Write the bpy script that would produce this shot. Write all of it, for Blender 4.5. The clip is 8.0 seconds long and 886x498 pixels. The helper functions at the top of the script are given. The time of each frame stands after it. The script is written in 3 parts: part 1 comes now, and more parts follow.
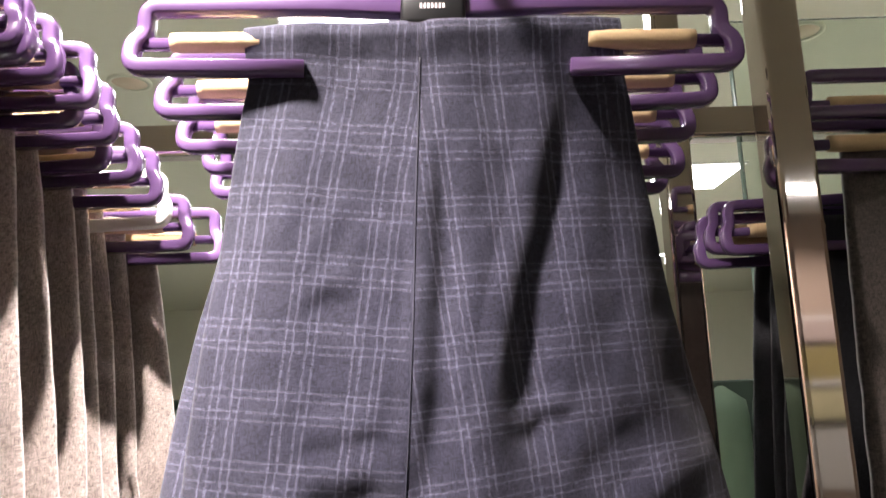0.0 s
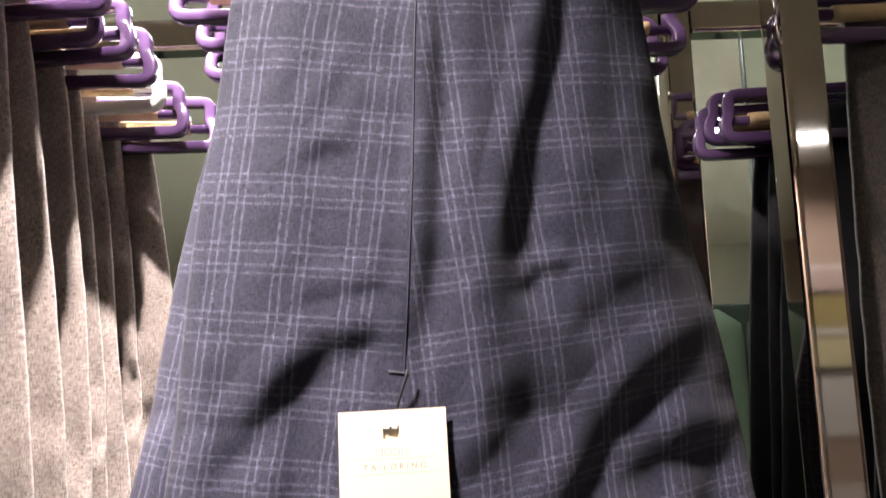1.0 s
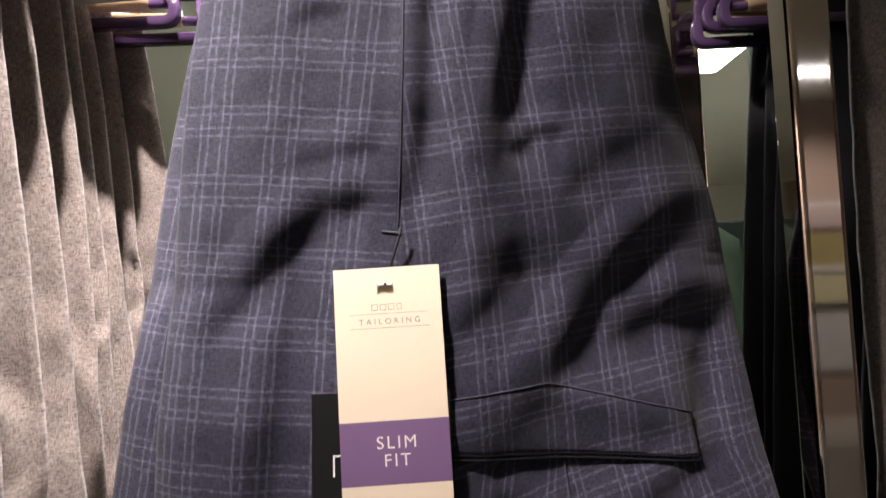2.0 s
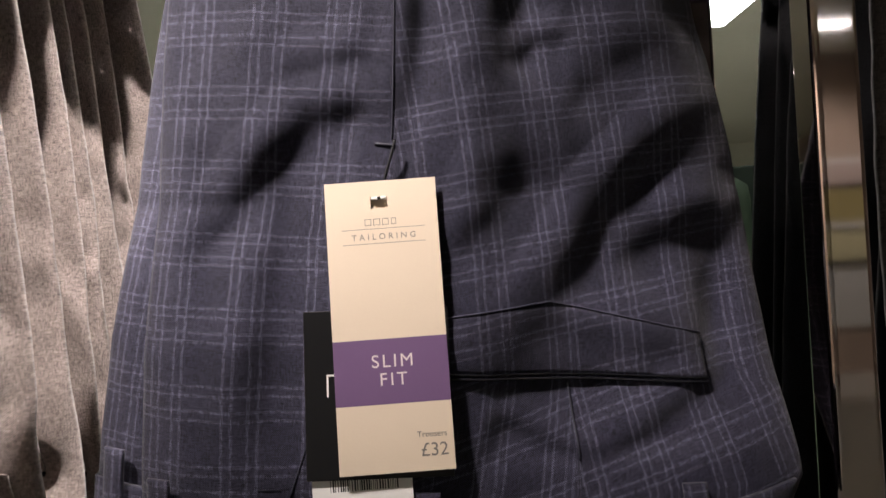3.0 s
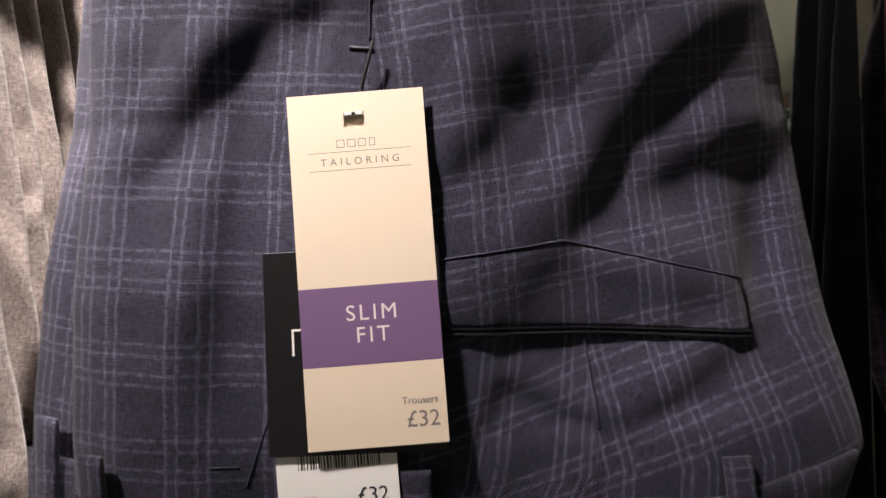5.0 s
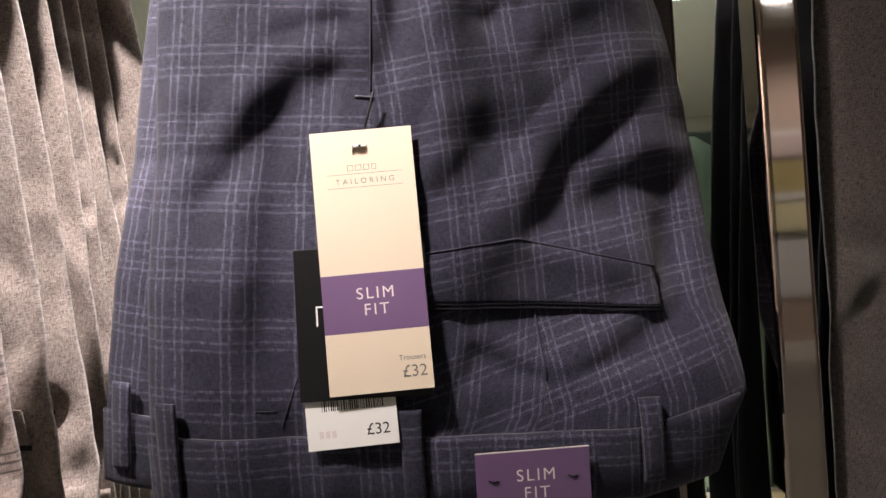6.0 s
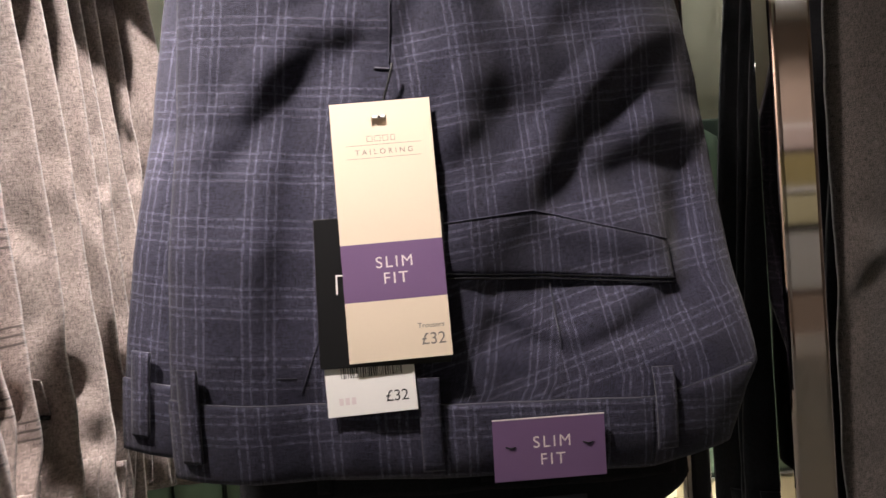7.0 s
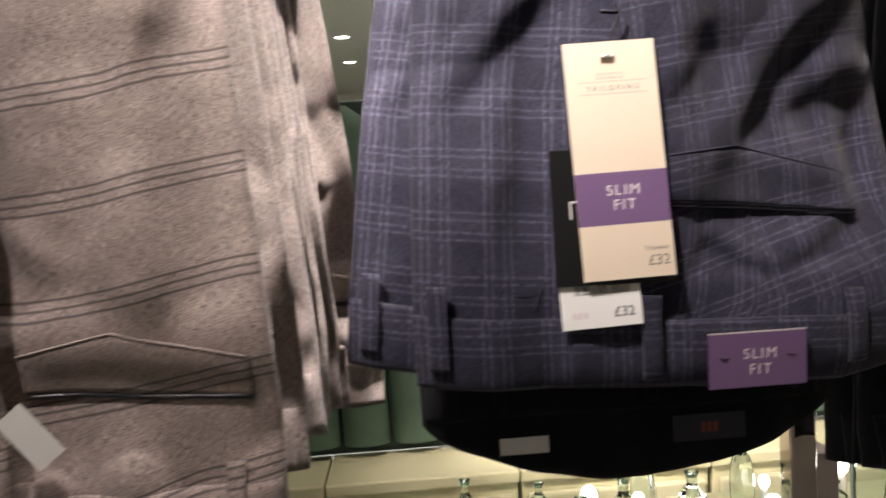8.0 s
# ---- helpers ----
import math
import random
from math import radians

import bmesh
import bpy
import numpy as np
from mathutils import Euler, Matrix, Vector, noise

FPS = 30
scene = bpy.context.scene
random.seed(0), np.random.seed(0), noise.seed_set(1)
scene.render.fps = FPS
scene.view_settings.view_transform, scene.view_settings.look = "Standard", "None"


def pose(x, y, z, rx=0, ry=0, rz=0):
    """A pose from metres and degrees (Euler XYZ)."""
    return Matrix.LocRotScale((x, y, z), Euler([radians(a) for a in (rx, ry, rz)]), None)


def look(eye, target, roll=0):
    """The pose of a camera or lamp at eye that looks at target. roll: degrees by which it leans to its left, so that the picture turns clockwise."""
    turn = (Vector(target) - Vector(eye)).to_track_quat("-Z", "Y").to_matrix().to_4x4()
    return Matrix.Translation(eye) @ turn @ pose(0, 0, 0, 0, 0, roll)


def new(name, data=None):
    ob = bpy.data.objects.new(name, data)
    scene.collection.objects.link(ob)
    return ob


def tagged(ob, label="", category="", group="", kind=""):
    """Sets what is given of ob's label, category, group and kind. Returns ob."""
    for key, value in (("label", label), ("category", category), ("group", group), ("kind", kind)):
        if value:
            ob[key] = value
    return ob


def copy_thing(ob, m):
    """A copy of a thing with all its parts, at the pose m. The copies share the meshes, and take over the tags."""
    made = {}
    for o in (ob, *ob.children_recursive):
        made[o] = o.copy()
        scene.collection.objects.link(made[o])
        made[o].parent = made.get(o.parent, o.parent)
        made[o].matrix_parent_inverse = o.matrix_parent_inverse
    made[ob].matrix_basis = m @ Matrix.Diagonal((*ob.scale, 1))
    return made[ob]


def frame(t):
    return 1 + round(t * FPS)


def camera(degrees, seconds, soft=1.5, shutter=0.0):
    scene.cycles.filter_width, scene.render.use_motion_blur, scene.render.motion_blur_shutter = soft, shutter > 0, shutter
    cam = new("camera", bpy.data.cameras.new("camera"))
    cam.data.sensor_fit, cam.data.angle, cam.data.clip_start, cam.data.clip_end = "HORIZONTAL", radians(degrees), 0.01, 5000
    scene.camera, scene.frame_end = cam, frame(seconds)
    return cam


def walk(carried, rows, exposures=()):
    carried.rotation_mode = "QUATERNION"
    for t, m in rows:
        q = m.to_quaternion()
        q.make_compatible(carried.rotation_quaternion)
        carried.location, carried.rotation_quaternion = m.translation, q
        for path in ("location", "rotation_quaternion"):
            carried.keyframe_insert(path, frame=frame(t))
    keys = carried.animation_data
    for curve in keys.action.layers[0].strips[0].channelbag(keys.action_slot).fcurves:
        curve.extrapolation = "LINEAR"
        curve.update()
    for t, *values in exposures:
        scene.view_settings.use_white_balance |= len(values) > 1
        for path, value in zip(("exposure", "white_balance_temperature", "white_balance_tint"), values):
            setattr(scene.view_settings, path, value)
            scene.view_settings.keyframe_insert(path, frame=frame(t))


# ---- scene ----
# ================= camera and its way =================
cam = camera(60.44, 8.0, soft=1.45, shutter=0.35)
ROWS = [
    (0, 0.0, 0.0, 1.5, 10.53, 2.02, 0.0),
    (0.5, -0.0033, 0.0078, 1.4718, 9.1, 1.95, -0.2),
    (1, -0.004, 0.0117, 1.4406, 7.3, 2.19, -0.28),
    (1.5, -0.0024, 0.0118, 1.4133, 5.06, 2.52, -0.24),
    (3, 0.0032, 0.0335, 1.3647, 0.51, 3.28, 0.42),
    (3.5, 0.0042, 0.0815, 1.3609, -1.3, 3.2, 0.53),
    (4, 0.0073, 0.1306, 1.3631, -3.35, 3.05, 0.75),
    (4.5, 0.009, 0.1463, 1.357, -3.21, 3.27, 1.3),
    (6, 0.005, -0.0073, 1.3431, -1.24, 4.36, -0.96),
    (6.5, 0.0054, -0.0079, 1.3366, -1.45, 4.28, -0.91),
    (7, -0.0097, -0.0133, 1.33, -1.7, 4.18, -1.34),
    (7.5, -0.0577, -0.0335, 1.3321, -2.7, 4.15, -2.12),
    (8, -0.1657, -0.0502, 1.3206, -4.63, 3.75, -2.66),
]
EXPOSURES = [(0, 0.55), (1.5, 0.07), (3.0, -0.58), (3.5, -0.46), (4.5, -0.48), (6.0, -0.2), (7.0, -0.2), (8, -0.2)]
walk(cam, [(t, pose(x, y, z, 90 + p, r, w)) for t, x, y, z, p, r, w in ROWS], EXPOSURES)

# ================= light =================
world = bpy.data.worlds.new("world")
scene.world = world
world.use_nodes = True
world.node_tree.nodes["Background"].inputs[0].default_value = (0.9, 0.95, 1.0, 1)
world.node_tree.nodes["Background"].inputs[1].default_value = 0.02


def spot(name, eye, target, watts, size, blend=0.5, colour=(1, 0.89, 0.85), radius=0.03):
    data = bpy.data.lights.new(name, "SPOT")
    data.energy, data.spot_size, data.spot_blend, data.color, data.shadow_soft_size = watts, radians(size), blend, colour, radius
    ob = new(name, data)
    ob.matrix_world = look(eye, target)
    return ob


spot("unseen_spot", (-0.78, -0.30, 3.05), (-0.26, 0.44, 1.88), 1260, 23.5, 1.0, radius=0.12)
spot("unseen_spot", (0.05, 0.28, 3.05), (-0.30, 0.63, 1.46), 620, 19, 0.7, radius=0.025)
# added lamp without a fixture: brightens the front grey pair
spot("unseen_spot", (-0.45, -0.50, 3.05), (-0.46, 0.40, 1.22), 125, 15, 1.0, radius=0.06)
spot("unseen_spot", (0.60, 0.15, 3.05), (0.54, 0.55, 1.45), 170, 17, 0.8, radius=0.05)
# added wall washer out of view: brightens what the front post mirrors
spot("unseen_spot", (3.7, -5.1, 3.05), (3.7, -6.5, 1.3), 150, 85, 0.8, colour=(1, 0.95, 0.92))
# two added washers on the side walls, for bright rims on the post bevels
spot("unseen_spot", (-5.0, -2.4, 3.05), (-6.0, -2.4, 1.6), 420, 95, 0.8)
spot("unseen_spot", (5.0, 3.2, 3.05), (6.0, 3.2, 1.6), 420, 95, 0.8)
# added lamp over the cabinets: lifts their paint and the pads
spot("unseen_spot", (0.25, 0.95, 3.05), (0.25, 1.30, 0.7), 60, 70, 0.8)

# ================= materials =================


def material(name):
    m = bpy.data.materials.new(name)
    m.use_nodes = True
    t = m.node_tree
    return m, t, t.nodes["Principled BSDF"]


def node(t, kind, **values):
    n = t.nodes.new(kind)
    for k, v in values.items():
        n.inputs[k.replace("_", " ")].default_value = v
    return n


def math_node(t, op, a, b=None):
    n = t.nodes.new("ShaderNodeMath")
    n.operation = op
    for i, v in enumerate((a, b)):
        if v is None:
            continue
        if isinstance(v, (int, float)):
            n.inputs[i].default_value = v
        else:
            t.links.new(v, n.inputs[i])
    return n.outputs[0]


def mix_colour(t, fac, a, b, blend="MIX"):
    n = t.nodes.new("ShaderNodeMix")
    n.data_type, n.blend_type = "RGBA", blend
    for i, v in ((0, fac), (6, a), (7, b)):
        if isinstance(v, (int, float, tuple)):
            n.inputs[i].default_value = v
        else:
            t.links.new(v, n.inputs[i])
    return n.outputs[2]


def plain(name, colour, rough=0.5, metal=0.0, grain=60.0, vary=0.15, bump=0.02, coat=0.0, emit=0.0):
    """A surface with a fine grain and broad, faint stains."""
    m, t, p = material(name)
    co = t.nodes.new("ShaderNodeTexCoord")
    fine, broad = node(t, "ShaderNodeTexNoise", Scale=grain, Detail=4.0), node(t, "ShaderNodeTexNoise", Scale=grain / 12, Detail=3.0)
    t.links.new(co.outputs["Object"], fine.inputs["Vector"])
    t.links.new(co.outputs["Object"], broad.inputs["Vector"])
    v = math_node(t, "ADD", math_node(t, "MULTIPLY", fine.outputs[0], vary), math_node(t, "MULTIPLY", broad.outputs[0], vary))
    dark = tuple(c * (1 - vary) for c in colour) + (1,)
    lite = tuple(min(1, c * (1 + vary)) for c in colour) + (1,)
    t.links.new(mix_colour(t, math_node(t, "MULTIPLY", v, 1 / (2 * vary + 1e-6)), dark, lite), p.inputs["Base Color"])
    p.inputs["Roughness"].default_value, p.inputs["Metallic"].default_value = rough, metal
    p.inputs["Coat Weight"].default_value = coat
    b = node(t, "ShaderNodeBump", Strength=bump, Distance=0.002)
    t.links.new(fine.outputs[0], b.inputs["Height"])
    t.links.new(b.outputs[0], p.inputs["Normal"])
    if emit:
        p.inputs["Emission Color"].default_value, p.inputs["Emission Strength"].default_value = (*colour, 1), emit
    return m


def line(t, coord, period, centre, half):
    """1 on a thread line that comes back every period metres."""
    f = math_node(t, "FRACT", math_node(t, "DIVIDE", math_node(t, "SUBTRACT", coord, centre - period / 2), period))
    d = math_node(t, "ABSOLUTE", math_node(t, "SUBTRACT", f, 0.5))
    s = t.nodes.new("ShaderNodeMapRange")
    s.interpolation_type = "SMOOTHSTEP"
    t.links.new(d, s.inputs[0])
    for i, v in enumerate((half * 0.45 / period, half * 1.5 / period, 1.0, 0.0)):
        s.inputs[i + 1].default_value = v
    return s.outputs[0]


def lines(t, coord, period, places, half):
    total = None
    for c in places:
        v = line(t, coord, period, c, half)
        total = v if total is None else math_node(t, "MAXIMUM", total, v)
    return total


def cloth(name, ground, thread, period=0.04, across=(), along=(), half=0.0007, weave=900.0, strength=0.7, sheen=0.3, rough=0.75, mottle=0.25, strength_v=None, band=0.0):
    """Woven wool: fine twill, slub mottling and a check of thread lines in the cloth's own metres."""
    m, t, p = material(name)
    uv = t.nodes.new("ShaderNodeUVMap")
    sep = t.nodes.new("ShaderNodeSeparateXYZ")
    wob = node(t, "ShaderNodeTexNoise", Scale=60.0, Detail=2.0)
    t.links.new(uv.outputs[0], wob.inputs["Vector"])
    t.links.new(uv.outputs[0], sep.inputs[0])
    w = math_node(t, "MULTIPLY", math_node(t, "SUBTRACT", wob.outputs[0], 0.5), 0.0016)
    u, v = math_node(t, "ADD", sep.outputs[0], w), math_node(t, "ADD", sep.outputs[1], w)
    # threads: noise drawn out along warp and weft
    grain = []
    for sx, sy in ((weave * 1.6, weave * 0.25), (weave * 0.25, weave * 1.6)):
        mp = t.nodes.new("ShaderNodeMapping")
        mp.inputs["Scale"].default_value = (sx, sy, 1)
        t.links.new(uv.outputs[0], mp.inputs[0])
        n = node(t, "ShaderNodeTexNoise", Scale=1.0, Detail=2.0)
        t.links.new(mp.outputs[0], n.inputs["Vector"])
        grain.append(n.outputs[0])
    twill = math_node(t, "MULTIPLY", math_node(t, "ADD", math_node(t, "SINE", math_node(t, "MULTIPLY", math_node(t, "ADD", sep.outputs[0], sep.outputs[1]), weave * 7)), 1.0), 0.5)
    weft = math_node(t, "MULTIPLY", math_node(t, "ADD", grain[0], grain[1]), 0.5)
    tone = math_node(t, "ADD", math_node(t, "MULTIPLY", weft, 0.8), math_node(t, "MULTIPLY", twill, 0.2))
    tone = math_node(t, "ADD", math_node(t, "MULTIPLY", math_node(t, "SUBTRACT", tone, 0.5), 3.2), 0.5)
    mot = node(t, "ShaderNodeTexNoise", Scale=35.0, Detail=5.0)
    t.links.new(uv.outputs[0], mot.inputs["Vector"])
    lo, hi = tuple(c * (1 - mottle) for c in ground) + (1,), tuple(c * (1 + mottle) for c in ground) + (1,)
    base = mix_colour(t, mot.outputs[0], lo, hi)
    broken = math_node(t, "ADD", math_node(t, "MULTIPLY", tone, 1.1), 0.1)
    if band:
        wide = math_node(t, "MAXIMUM", line(t, u, period, 0.0088, 0.0085), line(t, v, period, 0.0088, 0.0085))
        base = mix_colour(t, math_node(t, "MULTIPLY", wide, band), base, (*thread, 1))
    if across:
        f = math_node(t, "MULTIPLY", lines(t, v, period, across, half), math_node(t, "MULTIPLY", broken, strength))
        base = mix_colour(t, f, base, (*thread, 1))
    if along:
        f = math_node(t, "MULTIPLY", lines(t, u, period, along, half), math_node(t, "MULTIPLY", broken, strength_v or strength))
        base = mix_colour(t, f, base, (*thread, 1))
    shade = mix_colour(t, tone, (0.2, 0.2, 0.2, 1), (1.8, 1.8, 1.8, 1))
    t.links.new(mix_colour(t, 1.0, base, shade, "MULTIPLY"), p.inputs["Base Color"])
    p.inputs["Roughness"].default_value = rough
    p.inputs["Sheen Weight"].default_value, p.inputs["Sheen Roughness"].default_value = sheen, 0.5
    p.inputs["Specular IOR Level"].default_value = 0.2
    b = node(t, "ShaderNodeBump", Strength=0.35, Distance=0.0006)
    t.links.new(tone, b.inputs["Height"])
    t.links.new(b.outputs[0], p.inputs["Normal"])
    return m


PAIR = (0.0, 0.0047, 0.0128, 0.0175)
NAVY = cloth("navy_check", (0.0225, 0.0217, 0.0385), (0.175, 0.17, 0.245), 0.0405, PAIR, PAIR, half=0.0008, strength=0.22, strength_v=0.28, band=0.04, sheen=0.12)
NAVY_EDGE = plain("navy_edge", (0.026, 0.026, 0.042), 0.55, grain=900)
SATIN = plain("black_satin_piping", (0.012, 0.012, 0.016), 0.25, grain=600)
TRIPLE = (0.0, 0.0057, 0.0114)
GREY_CHECK = cloth("grey_check", (0.36, 0.29, 0.265), (0.05, 0.042, 0.04), 0.062, TRIPLE, (), half=0.0008, strength=0.95, mottle=0.3)
GREY_PLAIN = cloth("grey_wool", (0.34, 0.285, 0.262), (0.1, 0.1, 0.1), mottle=0.35)
BROWN = cloth("brown_grey_wool", (0.085, 0.070, 0.064), (0.1, 0.1, 0.1), mottle=0.15)
BLACK = cloth("black_wool", (0.009, 0.009, 0.011), (0.1, 0.1, 0.1), sheen=0.05)
PURPLE = plain("purple_plastic", (0.08, 0.042, 0.112), 0.25, grain=40, vary=0.12, bump=0.01, coat=0.4)
WHITE_PLASTIC = plain("white_plastic", (0.8, 0.78, 0.76), 0.3, grain=40, vary=0.05)
TAN = plain("tan_foam_sleeve", (0.50, 0.36, 0.20), 0.8, grain=500, vary=0.15, bump=0.15)
CHROME = plain("chrome", (0.52, 0.455, 0.43), 0.05, 1.0, grain=9, vary=0.08, bump=0.012)
CARD = plain("cream_card", (0.74, 0.62, 0.48), 0.55, grain=700, vary=0.03, bump=0.03)
CARD_PURPLE = plain("purple_print", (0.165, 0.095, 0.20), 0.5, grain=700, vary=0.06, bump=0.02)
CARD_BLACK = plain("black_card", (0.008, 0.008, 0.009), 0.35, grain=400, vary=0.1)
PAPER = plain("white_paper", (0.85, 0.83, 0.80), 0.6, grain=500, vary=0.03)
INK = plain("grey_ink", (0.20, 0.18, 0.16), 0.6, grain=300)
INK_DARK = plain("dark_ink", (0.03, 0.03, 0.03), 0.6, grain=300)
RED_PRINT = plain("red_print", (0.25, 0.05, 0.03), 0.6, grain=300)
INK_PALE = plain("pale_ink", (0.75, 0.66, 0.66), 0.6, grain=300)
CORD = plain("black_cord", (0.01, 0.01, 0.012), 0.7, grain=900)
CEILING = plain("painted_ceiling", (0.74, 0.75, 0.62), 0.7, grain=12, vary=0.05)
WALL = plain("painted_wall", (0.40, 0.31, 0.25), 0.7, grain=10, vary=0.08)
FLOOR = plain("floor_tile", (0.45, 0.43, 0.39), 0.3, grain=14, vary=0.12)
VELVET = plain("green_velvet", (0.10, 0.16, 0.11), 0.8, grain=40, vary=0.25, bump=0.1)
DARK_GREEN = plain("dark_green_panel", (0.035, 0.06, 0.045), 0.6, grain=30, vary=0.15)
EDGE_GLASS = plain("polished_glass_edge", (0.30, 0.42, 0.36), 0.12, grain=30, vary=0.1, coat=0.6)
CREAM_PAINT = plain("cream_cabinet_paint", (0.62, 0.58, 0.36), 0.5, grain=20, vary=0.06)
ROSE = plain("rose_paint", (0.46, 0.37, 0.34), 0.6, grain=8, vary=0.1)
PALE_WALL = plain("pale_grey_paint", (0.62, 0.62, 0.60), 0.5, grain=8, vary=0.1)
OCHRE = plain("ochre_band", (0.33, 0.28, 0.12), 0.5, grain=25, vary=0.3)
LAMP_GLOW = plain("lamp_glow", (1.0, 0.97, 0.9), 0.4, emit=14.0)
PANEL_GLOW = plain("panel_glow", (0.95, 0.98, 1.0), 0.4, emit=27.0)

m, t, p = material("clear_glass")
p.inputs["Transmission Weight"].default_value, p.inputs["Roughness"].default_value, p.inputs["IOR"].default_value = 1.0, 0.0, 1.45
p.inputs["Base Color"].default_value = (0.86, 0.95, 0.9, 1)
GLASS = m

# ================= mesh helpers =================


def mesh_of(name, bm, mat, smooth=True):
    bmesh.ops.recalc_face_normals(bm, faces=bm.faces)
    me = bpy.data.meshes.new(name)
    bm.to_mesh(me)
    bm.free()
    me.materials.append(mat)
    if smooth:
        me.shade_smooth()
    return me


def part(name, bm, mat, parent=None, label="", smooth=True):
    ob = new(name, mesh_of(name, bm, mat, smooth))
    if parent:
        ob.parent = parent
    if label:
        ob["label"] = label
    return ob


def thing(name, at, label, category, group="", kind=""):
    ob = new(name)
    ob.empty_display_size = 0.02
    ob.matrix_world = Matrix.Translation(at)
    return tagged(ob, label, category, group, kind)


def box(bm, lo, hi, bevel=0.0, rounds=2):
    c = [(a + b) / 2 for a, b in zip(lo, hi)]
    s = [b - a for a, b in zip(lo, hi)]
    r = bmesh.ops.create_cube(bm, size=1, matrix=Matrix.LocRotScale(c, None, s))
    if bevel:
        edges = list({e for v in r["verts"] for e in v.link_edges})
        bmesh.ops.bevel(bm, geom=edges, offset=bevel, segments=rounds, profile=0.5, affect="EDGES")
    return bm


def rounded(points, radius, steps=5):
    """A polyline with its inner corners rounded."""
    pts = [Vector(q) for q in points]
    out = [pts[0]]
    for a, b, c in zip(pts, pts[1:], pts[2:]):
        d1, d2 = (a - b), (c - b)
        r = min(radius, d1.length * 0.49, d2.length * 0.49)
        p0, p1 = b + d1.normalized() * r, b + d2.normalized() * r
        for i in range(steps + 1):
            k = i / steps
            out.append((1 - k) ** 2 * p0 + 2 * k * (1 - k) * b + k * k * p1)
    return out + [pts[-1]]


def sweep(bm, points, wide, deep, sides=10, power=0.55, up=Vector((0, 1, 0)), sizes=None):
    """A bar with a rounded section along a line: wide in the line's plane, deep along up."""
    pts = [Vector(q) for q in points]
    rings = []
    for i, q in enumerate(pts):
        d = (pts[min(i + 1, len(pts) - 1)] - pts[max(i - 1, 0)]).normalized()
        u = (up - d * up.dot(d)).normalized()
        n = d.cross(u)
        k = sizes[i] if sizes else 1.0
        ring = []
        for j in range(sides):
            a = 2 * math.pi * (j + 0.5) / sides
            c, s = math.cos(a), math.sin(a)
            ring.append(bm.verts.new(q + n * (wide / 2 * k * math.copysign(abs(c) ** power, c)) + u * (deep / 2 * math.copysign(abs(s) ** power, s))))
        rings.append(ring)
    for r0, r1 in zip(rings, rings[1:]):
        for j in range(sides):
            bm.faces.new((r0[j], r0[(j + 1) % sides], r1[(j + 1) % sides], r1[j]))
    bm.faces.new(rings[0])
    bm.faces.new(rings[-1])
    return bm


def text_part(name, words, size, mat, parent, m, spread=1.0, align="CENTER"):
    cu = bpy.data.curves.new(name, "FONT")
    cu.body, cu.size, cu.extrude, cu.align_x, cu.align_y, cu.space_character = words, size, 0.00004, align, "CENTER", spread
    tmp = new("tmp_text", cu)
    bpy.context.view_layer.update()
    me = bpy.data.meshes.new_from_object(tmp.evaluated_get(bpy.context.evaluated_depsgraph_get()))
    bpy.data.objects.remove(tmp)
    me.materials.clear()
    me.materials.append(mat)
    ob = new(name, me)
    ob.parent = parent
    ob.matrix_local = m
    return ob


# ================= the shop =================


def structure(name, lo, hi, mat, label, category, bevel=0.0):
    ob = part(name, box(bmesh.new(), lo, hi, bevel), mat, smooth=False)
    return tagged(ob, label, category, kind="structure")


structure("floor", (-6, -6.5, -0.1), (6, 14, 0), FLOOR, "grey polished shop floor tiles", "floor")
structure("ceiling", (-6, -6.5, 3.12), (6, 14, 3.25), CEILING, "plain olive grey painted shop ceiling", "ceiling")
structure("wall_south", (-6, -6.7, 0), (6, -6.5, 3.12), WALL, "plain warm brown painted wall", "wall")
structure("wall_north", (-6, 14, 0), (6, 14.2, 3.12), CEILING, "plain olive grey painted wall", "wall")
structure("wall_west", (-6.2, -6.5, 0), (-6, 14, 3.12), WALL, "plain warm brown painted wall", "wall")
structure("wall_east", (6, -6.5, 0), (6.2, 14, 3.12), WALL, "plain warm brown painted wall", "wall")


# unseen colour bands, added to give the front post its striped reflection
for lo, hi, mat, label in ((2.05, 2.09, PALE_WALL, "narrow pale grey wall band added for the post to mirror"), (1.84, 2.05, ROSE, "pale rose wall band added for the post to mirror"),
                           (1.80, 1.84, CARD_BLACK, "narrow black wall band added for the post to mirror"), (1.47, 1.80, OCHRE, "ochre wall band added for the post to mirror"),
                           (1.41, 1.47, PALE_WALL, "thin pale grey wall band added for the post to mirror"), (1.10, 1.41, CREAM_PAINT, "pale cream wall band added for the post to mirror"),
                           (1.05, 1.10, CARD_BLACK, "narrow black wall band added for the post to mirror"), (0.45, 1.05, PALE_WALL, "low pale grey wall band added for the post to mirror")):
    structure("trim", (-6, -6.5, lo), (6, -6.46 + (0.01 if lo > 1.6 else 0.03 if hi - lo < 0.07 else 0), hi), mat, label, "wall trim")


